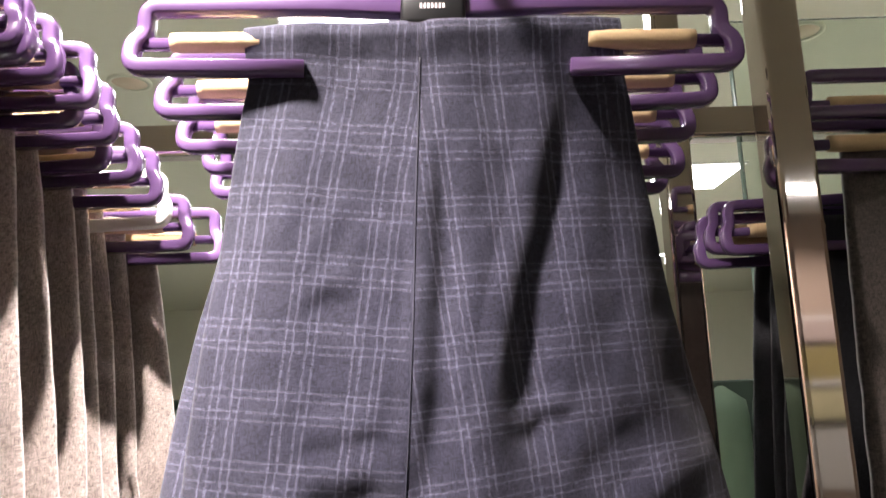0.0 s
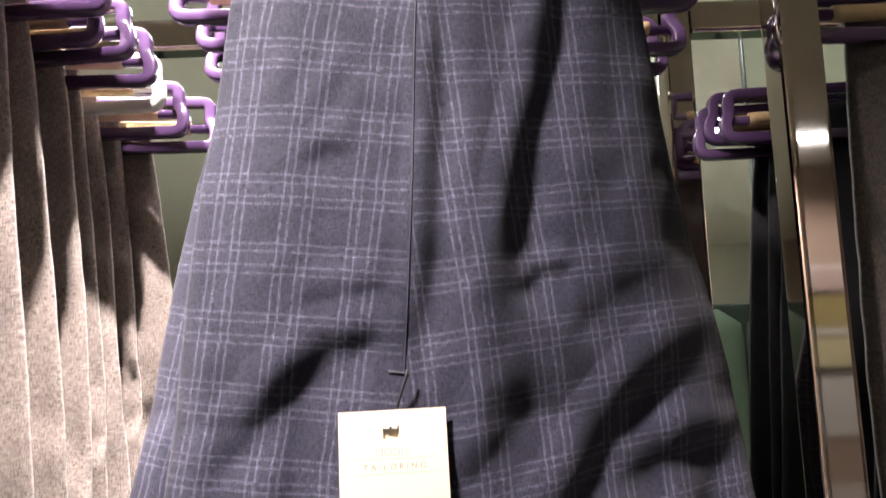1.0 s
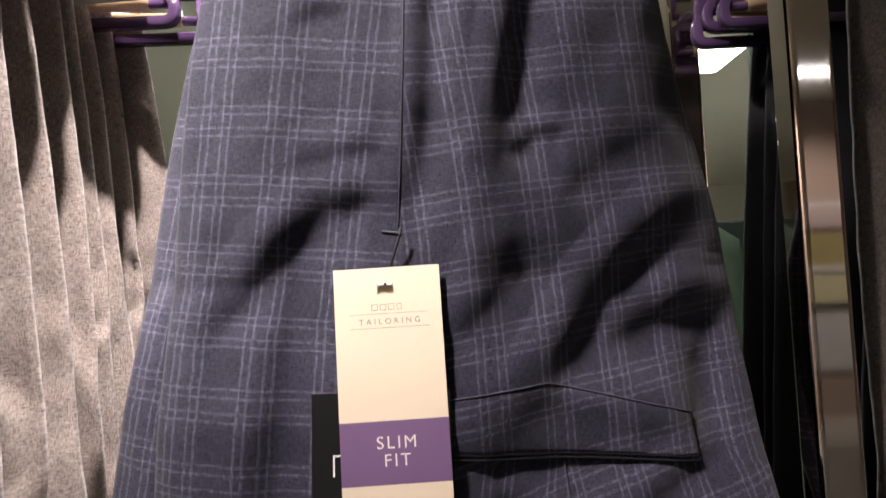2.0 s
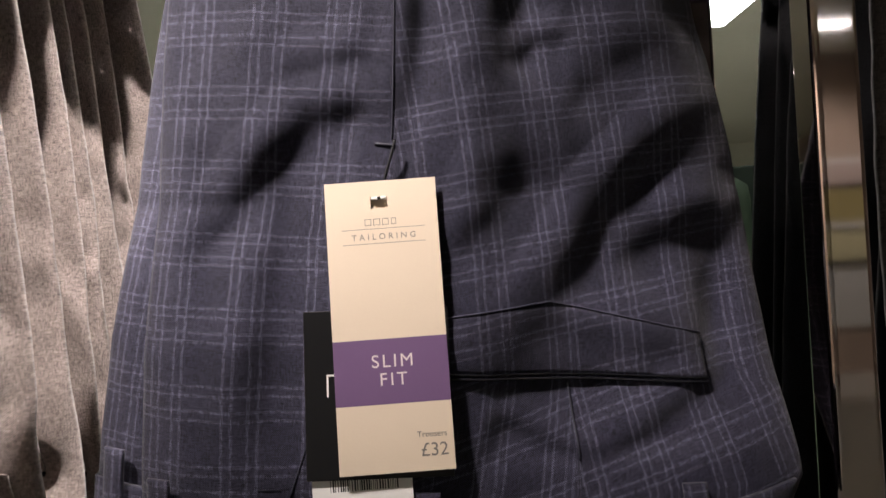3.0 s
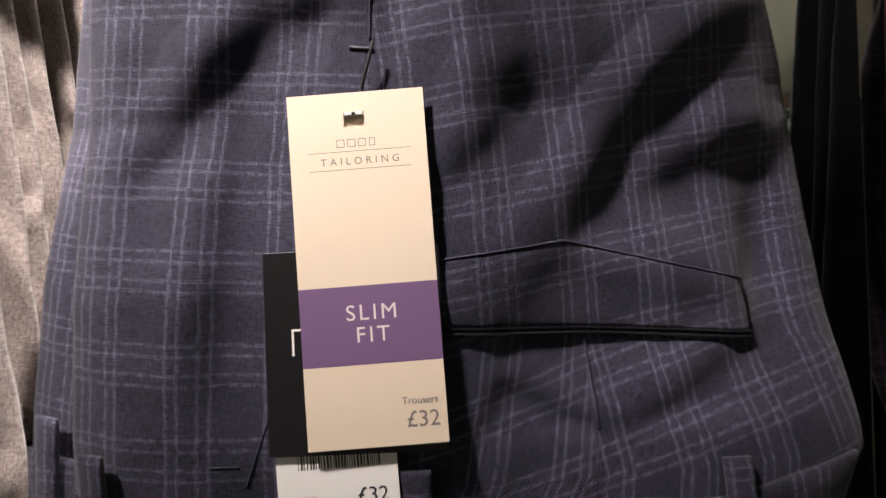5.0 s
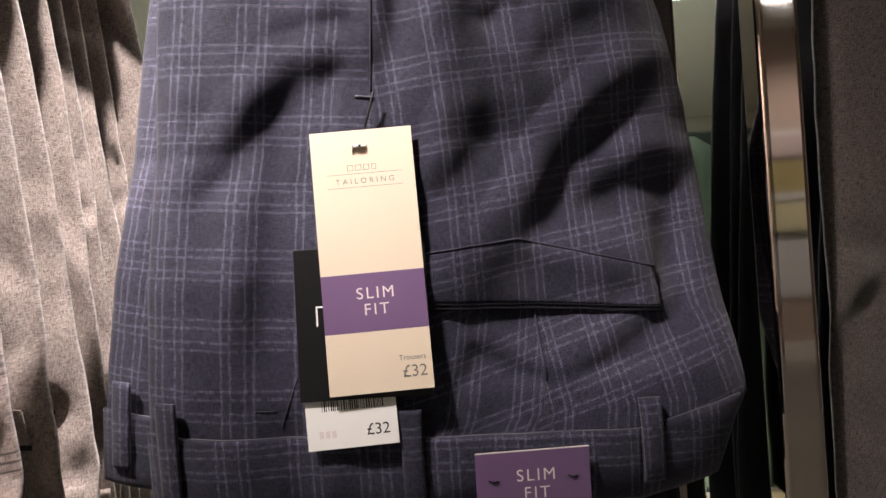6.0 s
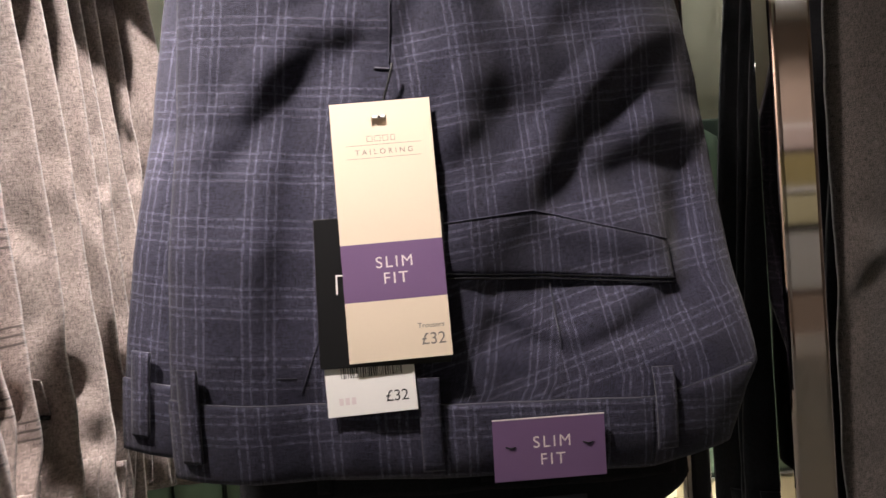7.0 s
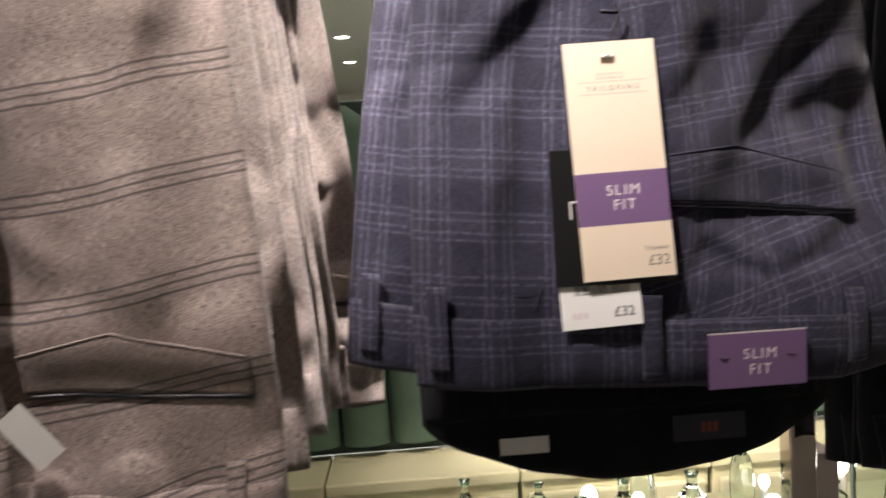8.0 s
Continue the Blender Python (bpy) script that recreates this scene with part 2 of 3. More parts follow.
def disc(bm, r0, r1, z0, z1, n=40):
    """A ring from r0 to r1 (r0 = 0: a lid)."""
    rows = [(r1, z1), (r1, z0), (r0, z0)] + ([(r0, z1)] if r0 else [])
    rings = [[bm.verts.new((r * math.cos(2 * math.pi * j / n), r * math.sin(2 * math.pi * j / n), z)) for j in range(n)] if r else [bm.verts.new((0, 0, z))] for r, z in rows]
    for a, b in zip(rings, rings[1:]):
        for j in range(n):
            k = (j + 1) % n
            bm.faces.new((a[j], a[k], b[k], b[j]) if len(b) > 1 else (a[j], a[k], b[0]))
    return bm


def downlight(x, y, lit, r=0.11):
    th = thing("downlight", (x, y, 3.12), "round recessed ceiling downlight, " + ("lit" if lit else "dim with a glass ring"), "ceiling light", "downlights in the ceiling")
    part("bezel", disc(bmesh.new(), r * 0.8, r, -0.012, 0.0), WHITE_PLASTIC if lit else CEILING, th)
    part("lens", disc(bmesh.new(), 0, r * 0.8, -0.005, 0.0), LAMP_GLOW if lit else CARD, th)


for x, y, lit in ((-1.56, 3.7, False), (1.755, 3.37, False), (-0.80, 8.9, True), (-0.84, 10.6, True), (2.55, 8.0, True), (2.9, 9.6, True), (-2.6, 6.0, False)):
    downlight(x, y, lit)


def panel_light(x, y, w, d):
    th = thing("panel_light", (x, y, 3.12), "bright white square ceiling panel, some added unseen as fill light", "ceiling light", "light panels in the ceiling")
    part("frame", box(bmesh.new(), (-w / 2 - 0.02, -d / 2 - 0.02, -0.012), (w / 2 + 0.02, d / 2 + 0.02, 0), 0.003), WHITE_PLASTIC, th, smooth=False)
    part("diffuser", box(bmesh.new(), (-w / 2, -d / 2, -0.016), (w / 2, d / 2, -0.0125)), PANEL_GLOW, th, smooth=False)


# from the fourth on, the panels are added out of view to fill the room with light
for x, y, w, d in ((-0.10, 3.12, 1.10, 0.5), (2.05, 5.9, 0.6, 0.7), (3.2, -5.4, 0.5, 0.12), (-3.6, -4.6, 0.6, 0.6), (3.8, 4.2, 0.6, 0.6), (-3.2, 2.4, 0.6, 0.6), (0.2, 5.0, 0.6, 0.6), (0.3, 7.2, 0.6, 0.6), (0.6, 10.5, 0.6, 0.6)):
    panel_light(x, y, w, d)

# padded green partition with a cream cabinet under it
part_wall = thing("padded_partition", (0, 1.45, 0), "dark green partition padded with rounded velvet channels", "partition", kind="structure")
part("back_board", box(bmesh.new(), (-2.4, 0.0, 0.8), (2.4, 0.05, 1.5), 0.004), DARK_GREEN, part_wall, smooth=False)


def pad_mesh():
    bm = bmesh.new()
    rows = []
    for i in range(25):
        k = i / 24
        z = 0.82 + 0.67 * k
        rr = 0.047 * (1 if k < 0.93 else math.sqrt(max(0.0, 1 - ((k - 0.93) / 0.0705) ** 2)))
        rows.append([bm.verts.new((rr * math.cos(a), -0.001 - 0.8 * rr * math.sin(a), z + 0.004 * math.sin(z * 40) * math.sin(a))) for a in [math.pi * j / 10 for j in range(11)]])
    for a, b in zip(rows, rows[1:]):
        for j in range(10):
            bm.faces.new((a[j], a[j + 1], b[j + 1], b[j]))
        bm.faces.new((a[0], b[0], b[10], a[10]))
    return mesh_of("pad", bm, VELVET)


PAD = pad_mesh()
for i in range(44):
    ob = new("pad", PAD)
    ob.parent, ob.location = part_wall, (-2.18 + 0.1 * i, 0, 0)


def cabinet(x):
    th = thing("low_cabinet", (x, 1.30, 0), "cream painted low cabinet with a framed door", "cabinet", "cream cabinets")
    part("body", box(bmesh.new(), (-0.174, 0, 0), (0.174, 0.14, 0.775), 0.003), CREAM_PAINT, th, smooth=False)
    part("top", box(bmesh.new(), (-0.176, -0.012, 0.776), (0.176, 0.15, 0.80), 0.004), CREAM_PAINT, th, smooth=False)
    part("door", box(bmesh.new(), (-0.165, -0.015, 0.03), (0.165, -0.001, 0.755), 0.005), CREAM_PAINT, th, smooth=False)


for i in range(7):
    cabinet(-1.24 + 0.355 * i)

# chrome rack
rack = thing("clothes_rack", (0, 0, 0), "square chrome tube clothes rack with posts and crossbars", "rack")


def tube_box(name, lo, hi):
    return part(name, box(bmesh.new(), lo, hi, 0.0042, 5), CHROME, rack, smooth=False)


for x in (0.246, -0.62, 0.86):
    tube_box("post", (x - 0.0146, 0.74, 0.0), (x + 0.0146, 0.77, 2.05))
tube_box("front_post", (0.2316, 0.497, 0.0), (0.2608, 0.527, 2.05))
tube_box("crossbar", (-0.605, 0.742, 1.745), (0.231, 0.768, 1.778))
tube_box("crossbar", (0.261, 0.742, 1.745), (0.845, 0.768, 1.778))
tube_box("side_rail", (0.2336, 0.528, 1.92), (0.2588, 0.739, 1.945))


def arm(x, y0, z0, slope):
    end = min(0.741, y0 + 0.34)
    bm = bmesh.new()
    back = [(x, 0.741, z0 - slope * (end - y0))] if end < 0.74 else []
    sweep(bm, rounded(back + [(x, end, z0 - slope * (end - y0)), (x, y0 - 0.02, z0 + slope * 0.02), (x, y0 - 0.03, z0 + 0.012)], 0.006), 0.011, 0.011, power=0.8, up=Vector((1, 0, 0)))
    part("hanging_arm", bm, CHROME, rack)
    zb = z0 - slope * (end - y0)
    part("arm_plate", box(bmesh.new(), (x - 0.012, 0.734, zb - 0.04), (x + 0.012, 0.7415, zb + 0.02), 0.002), CHROME, rack, smooth=False)


SLOPE = 0.2
HOOK = 0.098


def hanger_height(y, base=1.697, at=0.44):
    return base - SLOPE * (y - at)


arm(0.004, 0.40, hanger_height(0.40) + HOOK, SLOPE)
arm(-0.42, 0.38, 1.722 + 0.46 * 0.08 + HOOK, 0.46)
arm(0.443, 0.48, 1.659 + HOOK, SLOPE)

# glass sheet beside the rack
glass_screen = thing("glass_screen", (0.335, 0.804, 0.0), "upright clear green-tinted glass screen behind the rack", "glass screen")
pane = part("pane", box(bmesh.new(), (0.0025, -0.004, 0.0), (0.965, 0.004, 1.9), 0.001), GLASS, glass_screen, smooth=False)
pane.visible_shadow = False
part("polished_edge", box(bmesh.new(), (0.0, -0.004, 0.0), (0.002, 0.004, 1.9), 0.0008), EDGE_GLASS, glass_screen, "pale green polished edge", smooth=False)

# ================= hangers =================


def build_hanger(mat, label):
    """Centre of the lower arms at the origin; the bars run along x."""
    th = thing("trouser_hanger", (0, 0, 0), label, "hanger", "trouser hangers")
    frame_line = rounded([(-0.078, -0.0065, -0.002), (-0.184, -0.007, 0.0), (-0.184, -0.004, 0.016), (-0.178, 0.0, 0.024), (-0.178, 0.0, 0.042),
                          (0.178, 0.0, 0.042), (0.178, 0.0, 0.024), (0.184, -0.004, 0.016), (0.184, -0.007, 0.0), (0.083, -0.0065, -0.002)], 0.008, 6)
    # more points along the top bar, so that it thickens towards the neck
    line2 = []
    for a, b in zip(frame_line, frame_line[1:]):
        n = 16 if (b - a).length > 0.2 else 1
        line2 += [a.lerp(b, k / n) for k in range(n)]
    line2.append(frame_line[-1])
    sizes = [1 + 0.9 * max(0.0, 1 - abs(q.x) / 0.07) if q.z > 0.03 else 1.0 for q in line2]
    part("frame", sweep(bmesh.new(), line2, 0.0098, 0.011, 12, 0.35, sizes=sizes), mat, th)
    part("bar", sweep(bmesh.new(), [(-0.182, -0.001, 0.0175), (0.182, -0.001, 0.0175)], 0.0075, 0.007, 10, 0.5), mat, th)
    for s in (-1, 1):
        part("sleeve", sweep(bmesh.new(), [(s * x, -0.002, 0.018) for x in (0.095, 0.10, 0.155, 0.161)], 0.0125, 0.0125, 16, 1.0, sizes=[0.97, 1, 1, 0.94]), TAN, th, "tan foam sleeve")
    part("hook", sweep(bmesh.new(), rounded([(0.0, 0, 0.042), (0.0, 0, 0.078), (-0.0135, 0, 0.086), (-0.0135, 0, 0.102), (-0.006, 0, 0.1145), (0.006, 0, 0.1145), (0.0135, 0, 0.105), (0.0135, 0, 0.097)], 0.006), 0.0045, 0.0045, 8, 1.0), CHROME, th, "chrome hook")
    part("size_marker", box(bmesh.new(), (-0.020, -0.010, 0.026), (0.020, 0.008, 0.056), 0.003), CARD_BLACK, th, "black plastic neck marker")
    for i in range(7):
        part("print_mark", box(bmesh.new(), (-0.008 + 0.0023 * i, -0.0102, 0.036), (-0.0066 + 0.0023 * i, -0.0099, 0.039)), INK_PALE, th, "tiny pale print", smooth=False)
    return th


purple_hanger = build_hanger(PURPLE, "glossy purple plastic trouser hanger on the rack arm")
purple_hanger.matrix_world = pose(0.001, 0.44, 1.694, 0, 1.5, 0)
rng = random.Random(4)
NAVY_Y = (0.44, 0.49, 0.535, 0.58, 0.615)
# each hanger of the steeper arm beside: its free end in x, and its depth
LEFT_ROW = ((-0.376, 0.378), (-0.236, 0.412), (-0.262, 0.448), (-0.257, 0.464), (-0.251, 0.480), (-0.236, 0.496), (-0.249, 0.516), (-0.2355, 0.532),
            (-0.249, 0.562), (-0.230, 0.577), (-0.225, 0.592), (-0.226, 0.626), (-0.216, 0.650), (-0.195, 0.667))
LEFT_SLOPE = 0.46
# centre, depth and height along the third arm
RIGHT_ROW = ((0.447, 0.53, 1.648), (0.470, 0.565, 1.690), (0.443, 0.672, 1.618), (0.436, 0.690, 1.615), (0.428, 0.706, 1.612))


def left_height(y):
    return 1.722 - LEFT_SLOPE * (y - 0.46)


for i, y in enumerate(NAVY_Y[1:]):
    copy_thing(purple_hanger, pose(0.004 + rng.uniform(-0.004, 0.004), y, hanger_height(y), 0, 1.5 + rng.uniform(-1, 1), rng.uniform(-2, 2)))
white_hanger = build_hanger(WHITE_PLASTIC, "white plastic trouser hanger among purple ones")
for i, (x, y) in enumerate(LEFT_ROW):
    m = pose(x - 0.184, y, left_height(y), 0, rng.uniform(-1.5, 1.5), rng.uniform(-3, 3))
    if i == 11:
        white_hanger.matrix_world = m
    else:
        copy_thing(purple_hanger, m)
for x, y, z in RIGHT_ROW:
    copy_thing(purple_hanger, pose(x, y, z, 0, rng.uniform(-2, 2), rng.uniform(-3, 3)))

# ================= trousers =================


def bump1(d, w):
    return math.exp(-(d / w) ** 2)


def to_line(x, z, pts):
    """Signed distance to a polyline (positive on its left-hand side) and how far along it (0 to 1)."""
    best = (1e9, 0.0, 0.0)
    n = len(pts) - 1
    for i in range(n):
        (ax, az), (bx, bz) = pts[i], pts[i + 1]
        ex, ez = bx - ax, bz - az
        l2 = ex * ex + ez * ez
        k = max(0.0, min(1.0, ((x - ax) * ex + (z - az) * ez) / l2))
        dx, dz = x - ax - k * ex, z - az - k * ez
        d = math.hypot(dx, dz)
        if d < best[0]:
            side = ex * (z - az) - ez * (x - ax)
            best = (d, math.copysign(d, side), (i + k) / n)
    return best[1], best[2]


def crease(x, z, pts, depth, wide, back=0.03):
    """A fold: the cloth stands out on the left-hand side of the line, drops by depth across it and comes back over some distance."""
    d, k = to_line(x, z, pts)
    if d > 6 * wide or d < -4 * back:
        return 0.0
    e = min(1.0, 3.6 * k, 3.6 * (1 - k))
    fade = e * e * (3 - 2 * e)
    drop = 1 / (1 + math.exp(max(-30.0, min(30.0, d / wide))))
    return fade * depth * (drop * math.exp(min(0.0, d) / back) - 0.25 * bump1(d - 3 * wide, 2.5 * wide))


def table(z, zs, vs):
    return float(np.interp(z, zs, vs))


NAVY_Z = (1.15, 1.20, 1.231, 1.25, 1.297, 1.37, 1.42, 1.478, 1.547, 1.626, 1.689, 1.73)
NAVY_EDGE_L = (-0.168, -0.168, -0.168, -0.167, -0.165, -0.161, -0.157, -0.151, -0.141, -0.126, -0.113, -0.115)
NAVY_L = (-0.182, -0.182, -0.182, -0.181, -0.178, -0.172, -0.163, -0.153, -0.141, -0.126, -0.110, -0.106)
NAVY_R = (0.162, 0.176, 0.195, 0.196, 0.196, 0.193, 0.186, 0.172, 0.150, 0.132, 0.119, 0.117)
NAVY_WEAVE = (0.150, 0.160, 0.176, 0.175, 0.172, 0.170, 0.166, 0.157, 0.142, 0.129, 0.119, 0.117)
NAVY_FOLDS = (
    # line from left to right or from below upwards, depth, width of the drop, way back
    (((-0.165, 1.355), (-0.118, 1.386), (-0.092, 1.418), (-0.066, 1.441), (-0.042, 1.444), (-0.018, 1.434)), 0.008, 0.0046, 0.035),
    (((-0.018, 1.41), (-0.005, 1.50), (0.001, 1.58), (0.004, 1.68)), 0.008, 0.0034, 0.016),
    (((0.034, 1.44), (0.050, 1.535), (0.066, 1.60), (0.086, 1.70)), 0.011, 0.0042, 0.022),
    (((0.045, 1.31), (0.072, 1.350), (0.098, 1.385), (0.128, 1.415), (0.185, 1.455)), 0.013, 0.0055, 0.040),
    (((0.040, 1.465), (0.060, 1.482), (0.082, 1.484)), 0.004, 0.003, 0.015),
    (((-0.104, 1.25), (-0.098, 1.32), (-0.083, 1.41)), 0.008, 0.005, 0.022),
    (((0.095, 1.345), (0.125, 1.366), (0.155, 1.374), (0.20, 1.368)), 0.012, 0.006, 0.045),
    (((0.060, 1.232), (0.100, 1.254), (0.135, 1.272), (0.185, 1.295)), 0.009, 0.004, 0.026),
    (((0.018, 1.279), (0.045, 1.262), (0.085, 1.240)), 0.006, 0.003, 0.018),
    (((-0.085, 1.462), (-0.055, 1.472), (-0.030, 1.470)), 0.003, 0.004, 0.020),
    (((-0.005, 1.35), (0.028, 1.385), (0.052, 1.43)), 0.006, 0.005, 0.030),
    (((0.075, 1.44), (0.105, 1.47), (0.150, 1.49)), 0.004, 0.006, 0.030),
    (((-0.080, 1.545), (-0.065, 1.556), (-0.048, 1.552)), 0.002, 0.003, 0.012),
    (((-0.150, 1.26), (-0.135, 1.36), (-0.128, 1.46)), 0.003, 0.005, 0.020),
    (((0.100, 1.50), (0.106, 1.58), (0.110, 1.67)), 0.004, 0.005, 0.018),
    (((-0.070, 1.50), (-0.060, 1.58), (-0.055, 1.68)), 0.002, 0.006, 0.020),
)


def navy_front(x, z):
    """Depth of the front of the navy trousers."""
    y = table(z, (1.15, 1.2, 1.26, 1.32, 1.40, 1.50, 1.60, 1.68, 1.70, 1.715, 1.73), (0.436, 0.435, 0.4345, 0.4375, 0.446, 0.443, 0.441, 0.4365, 0.4335, 0.4285, 0.430))
    lo, hi = table(z, NAVY_Z, NAVY_EDGE_L), table(z, NAVY_Z, NAVY_R)
    s = 2 * (x - lo) / (hi - lo) - 1
    y += 0.016 * abs(s) ** 7 * table(z, (1.58, 1.67), (1.0, 0.3))
    if s > 0:
        y += 0.016 * s ** 4 * table(z, (1.24, 1.3, 1.5, 1.6), (0.2, 1, 1, 0))
    k = max(0.0, min(1.0, (x - 0.01) / 0.10))
    y += 0.008 * k * k * (3 - 2 * k) * table(z, (1.23, 1.29, 1.38, 1.52, 1.6), (0.2, 1, 1, 0, 0))
    # hollow beside the pocket end
    y += 0.015 * bump1(x - 0.163, 0.016) * bump1(z - 1.318, 0.034)
    # the near leg bulges at its outer side
    k = max(0.0, min(1.0, (-0.075 - x) / 0.05))
    y -= 0.013 * k * k * (3 - 2 * k) * table(z, (1.2, 1.26, 1.32, 1.40), (0.8, 1, 0.8, 0))
    # the back panel lies deeper than the front one
    y += 0.011 / (1 + math.exp(-(x - 0.038) / 0.014)) * table(z, (1.2, 1.26, 1.34, 1.52, 1.7), (0.3, 0.6, 1, 1, 0.1))
    y += 0.14 * max(0.0, x - 0.02) * table(z, (1.22, 1.28, 1.36, 1.50, 1.70), (0.0, 0.6, 1, 1, 0.1))
    if z > 1.245:
        for pts, depth, wide, back in NAVY_FOLDS:
            y += crease(x, z, pts, depth, wide, back) * min(1.0, (z - 1.245) / 0.01)
    pocket = 1 / (1 + math.exp(-(x - 0.03) / 0.010)) / (1 + math.exp((x - 0.159) / 0.006))
    edge = 1.336 - 0.28 * max(0.0, x - 0.056)
    y += 0.009 * pocket * (1 / (1 + math.exp((z - edge + 0.012) / 0.006))) * table(z, (1.22, 1.25, 1.285), (0.0, 0.25, 1.0))
    y += 0.0026 * noise.noise((x * 32, z * 7, 5.3))
    y += 0.0022 * noise.noise((x * 22, z * 14, 3.1)) + 0.0008 * noise.noise((x * 70, z * 50, 8.0))
    return y


def navy_cloth(x, z):
    """Place on the weave, in metres."""
    if x < table(z, (1.43, 1.48, 1.615, 1.70), (-0.024, -0.020, -0.012, -0.007)) or z < 1.30 and x < -0.07:
        return x + 0.1095 - 0.82 * (table(z, NAVY_Z, NAVY_L) + 0.1175), z + 0.10 * (x + 0.07) + 0.016
    k = table(z, (1.28, 1.42, 1.62), (1.0, 0.9, 0.0))
    u, v = 1.06 * (x - 0.6 * (table(z, NAVY_Z, NAVY_WEAVE) - 0.12) - 0.025), z - 0.15 * k * (x - 0.03) - 0.0165
    if z < 1.295 - 0.12 * (x - 0.05):
        u, v = u + 0.25 * (1.29 - z) * (1 if x < 0.066 else -0.5), z - 0.26 * (x - 0.03)
    return u, v


def sheet(front, cloth_at, lo_at, hi_at, z0, z1, nx, nz, thick, bottom=None, roll=0.010):
    """A folded garment: front and back of one closed skin. Rows run from the hem edge up to the fold over the bar."""
    bm = bmesh.new()
    uv = bm.loops.layers.uv.new("UVMap")
    rows, spots = [], {}
    for i in range(nz + 1):
        k = i / nz
        ring = []
        for back in (0, 1):
            for j in range(nx + 1):
                s = j / nx if not back else 1 - j / nx
                zz = z0 + (z1 - z0) * k
                lo, hi = lo_at(zz), hi_at(zz)
                x = lo + (hi - lo) * s
                if bottom:
                    zb = bottom(s)
                    zz = zb + (z1 - zb) * k
                yf = front(x, zz)
                if back:
                    e = min(1.0, 8 * min(s, 1 - s))
                    top = min(1.0, (z1 - zz) / roll) if roll else 1.0
                    yf += (thick(zz) * e + 0.004) * math.sqrt(max(0.0, 1 - (1 - top) ** 2)) + 0.0005
                v = bm.verts.new((x, yf, zz))
                spots[v] = cloth_at(x, zz)
                ring.append(v)
        rows.append(ring)
    n = len(rows[0])
    for a, b in zip(rows, rows[1:]):
        for j in range(n):
            q = (j + 1) % n
            bm.faces.new((a[j], a[q], b[q], b[j]))
    for a in (rows[0], rows[-1]):
        for j in range(nx):
            bm.faces.new((a[j], a[j + 1], a[n - 2 - j], a[n - 1 - j]))
    for f in bm.faces:
        for lp in f.loops:
            lp[uv].uv = spots[lp.vert]
    return bm


def patch(front, cloth_at, corners, nx, nz, off, thick, puff=0.0, peak=(0.5, 0.0)):
    """A sewn-on piece: tl, tr, br, bl corners (x, z), laid on the front and lifted by off."""
    bm = bmesh.new()
    uv = bm.loops.layers.uv.new("UVMap")
    tl, tr, br, bl = [Vector(c) for c in corners]
    spots = {}

    def grid(lift, shrink):
        rows = []
        for i in range(nz + 1):
            row = []
            for j in range(nx + 1):
                a, b = j / nx, i / nz
                q = (tl * (1 - a) + tr * a) * (1 - b) + (bl * (1 - a) + br * a) * b
                q = q + Vector((0, peak[1] * (1 - b) * min(a / peak[0], (1 - a) / (1 - peak[0]))))
                up = lift + puff * math.sin(math.pi * a) ** 0.5 * math.sin(math.pi * b) ** 0.5 * (1 if lift == off else 0)
                v = bm.verts.new((q.x, front(q.x, q.y) - up, q.y))
                spots[v] = cloth_at(q.x, q.y)
                row.append(v)
            rows.append(row)
        return rows
    f, g = grid(off, 0), grid(off - thick, 0)
    for rows in (f, g):
        for i in range(nz):
            for j in range(nx):
                bm.faces.new((rows[i][j], rows[i][j + 1], rows[i + 1][j + 1], rows[i + 1][j]))
    rim = lambda r: r[0] + [row[-1] for row in r[1:]] + r[-1][-2::-1] + [row[0] for row in r[-2:0:-1]]
    a, b = rim(f), rim(g)
    for j in range(len(a)):
        q = (j + 1) % len(a)
        bm.faces.new((a[j], a[q], b[q], b[j]))
    for fc in bm.faces:
        for lp in fc.loops:
            lp[uv].uv = spots[lp.vert]
    return bm


def seam(front, pts, r=0.0007, off=0.0004, n=24):
    line3 = []
    for (ax, az), (bx, bz) in zip(pts, pts[1:]):
        for k in range(n):
            x, z = ax + (bx - ax) * k / n, az + (bz - az) * k / n
            line3.append((x, front(x, z) - off, z))
    x, z = pts[-1]
    line3.append((x, front(x, z) - off, z))
    return sweep(bmesh.new(), line3, 2 * r, 2 * r, 6, 1.0)


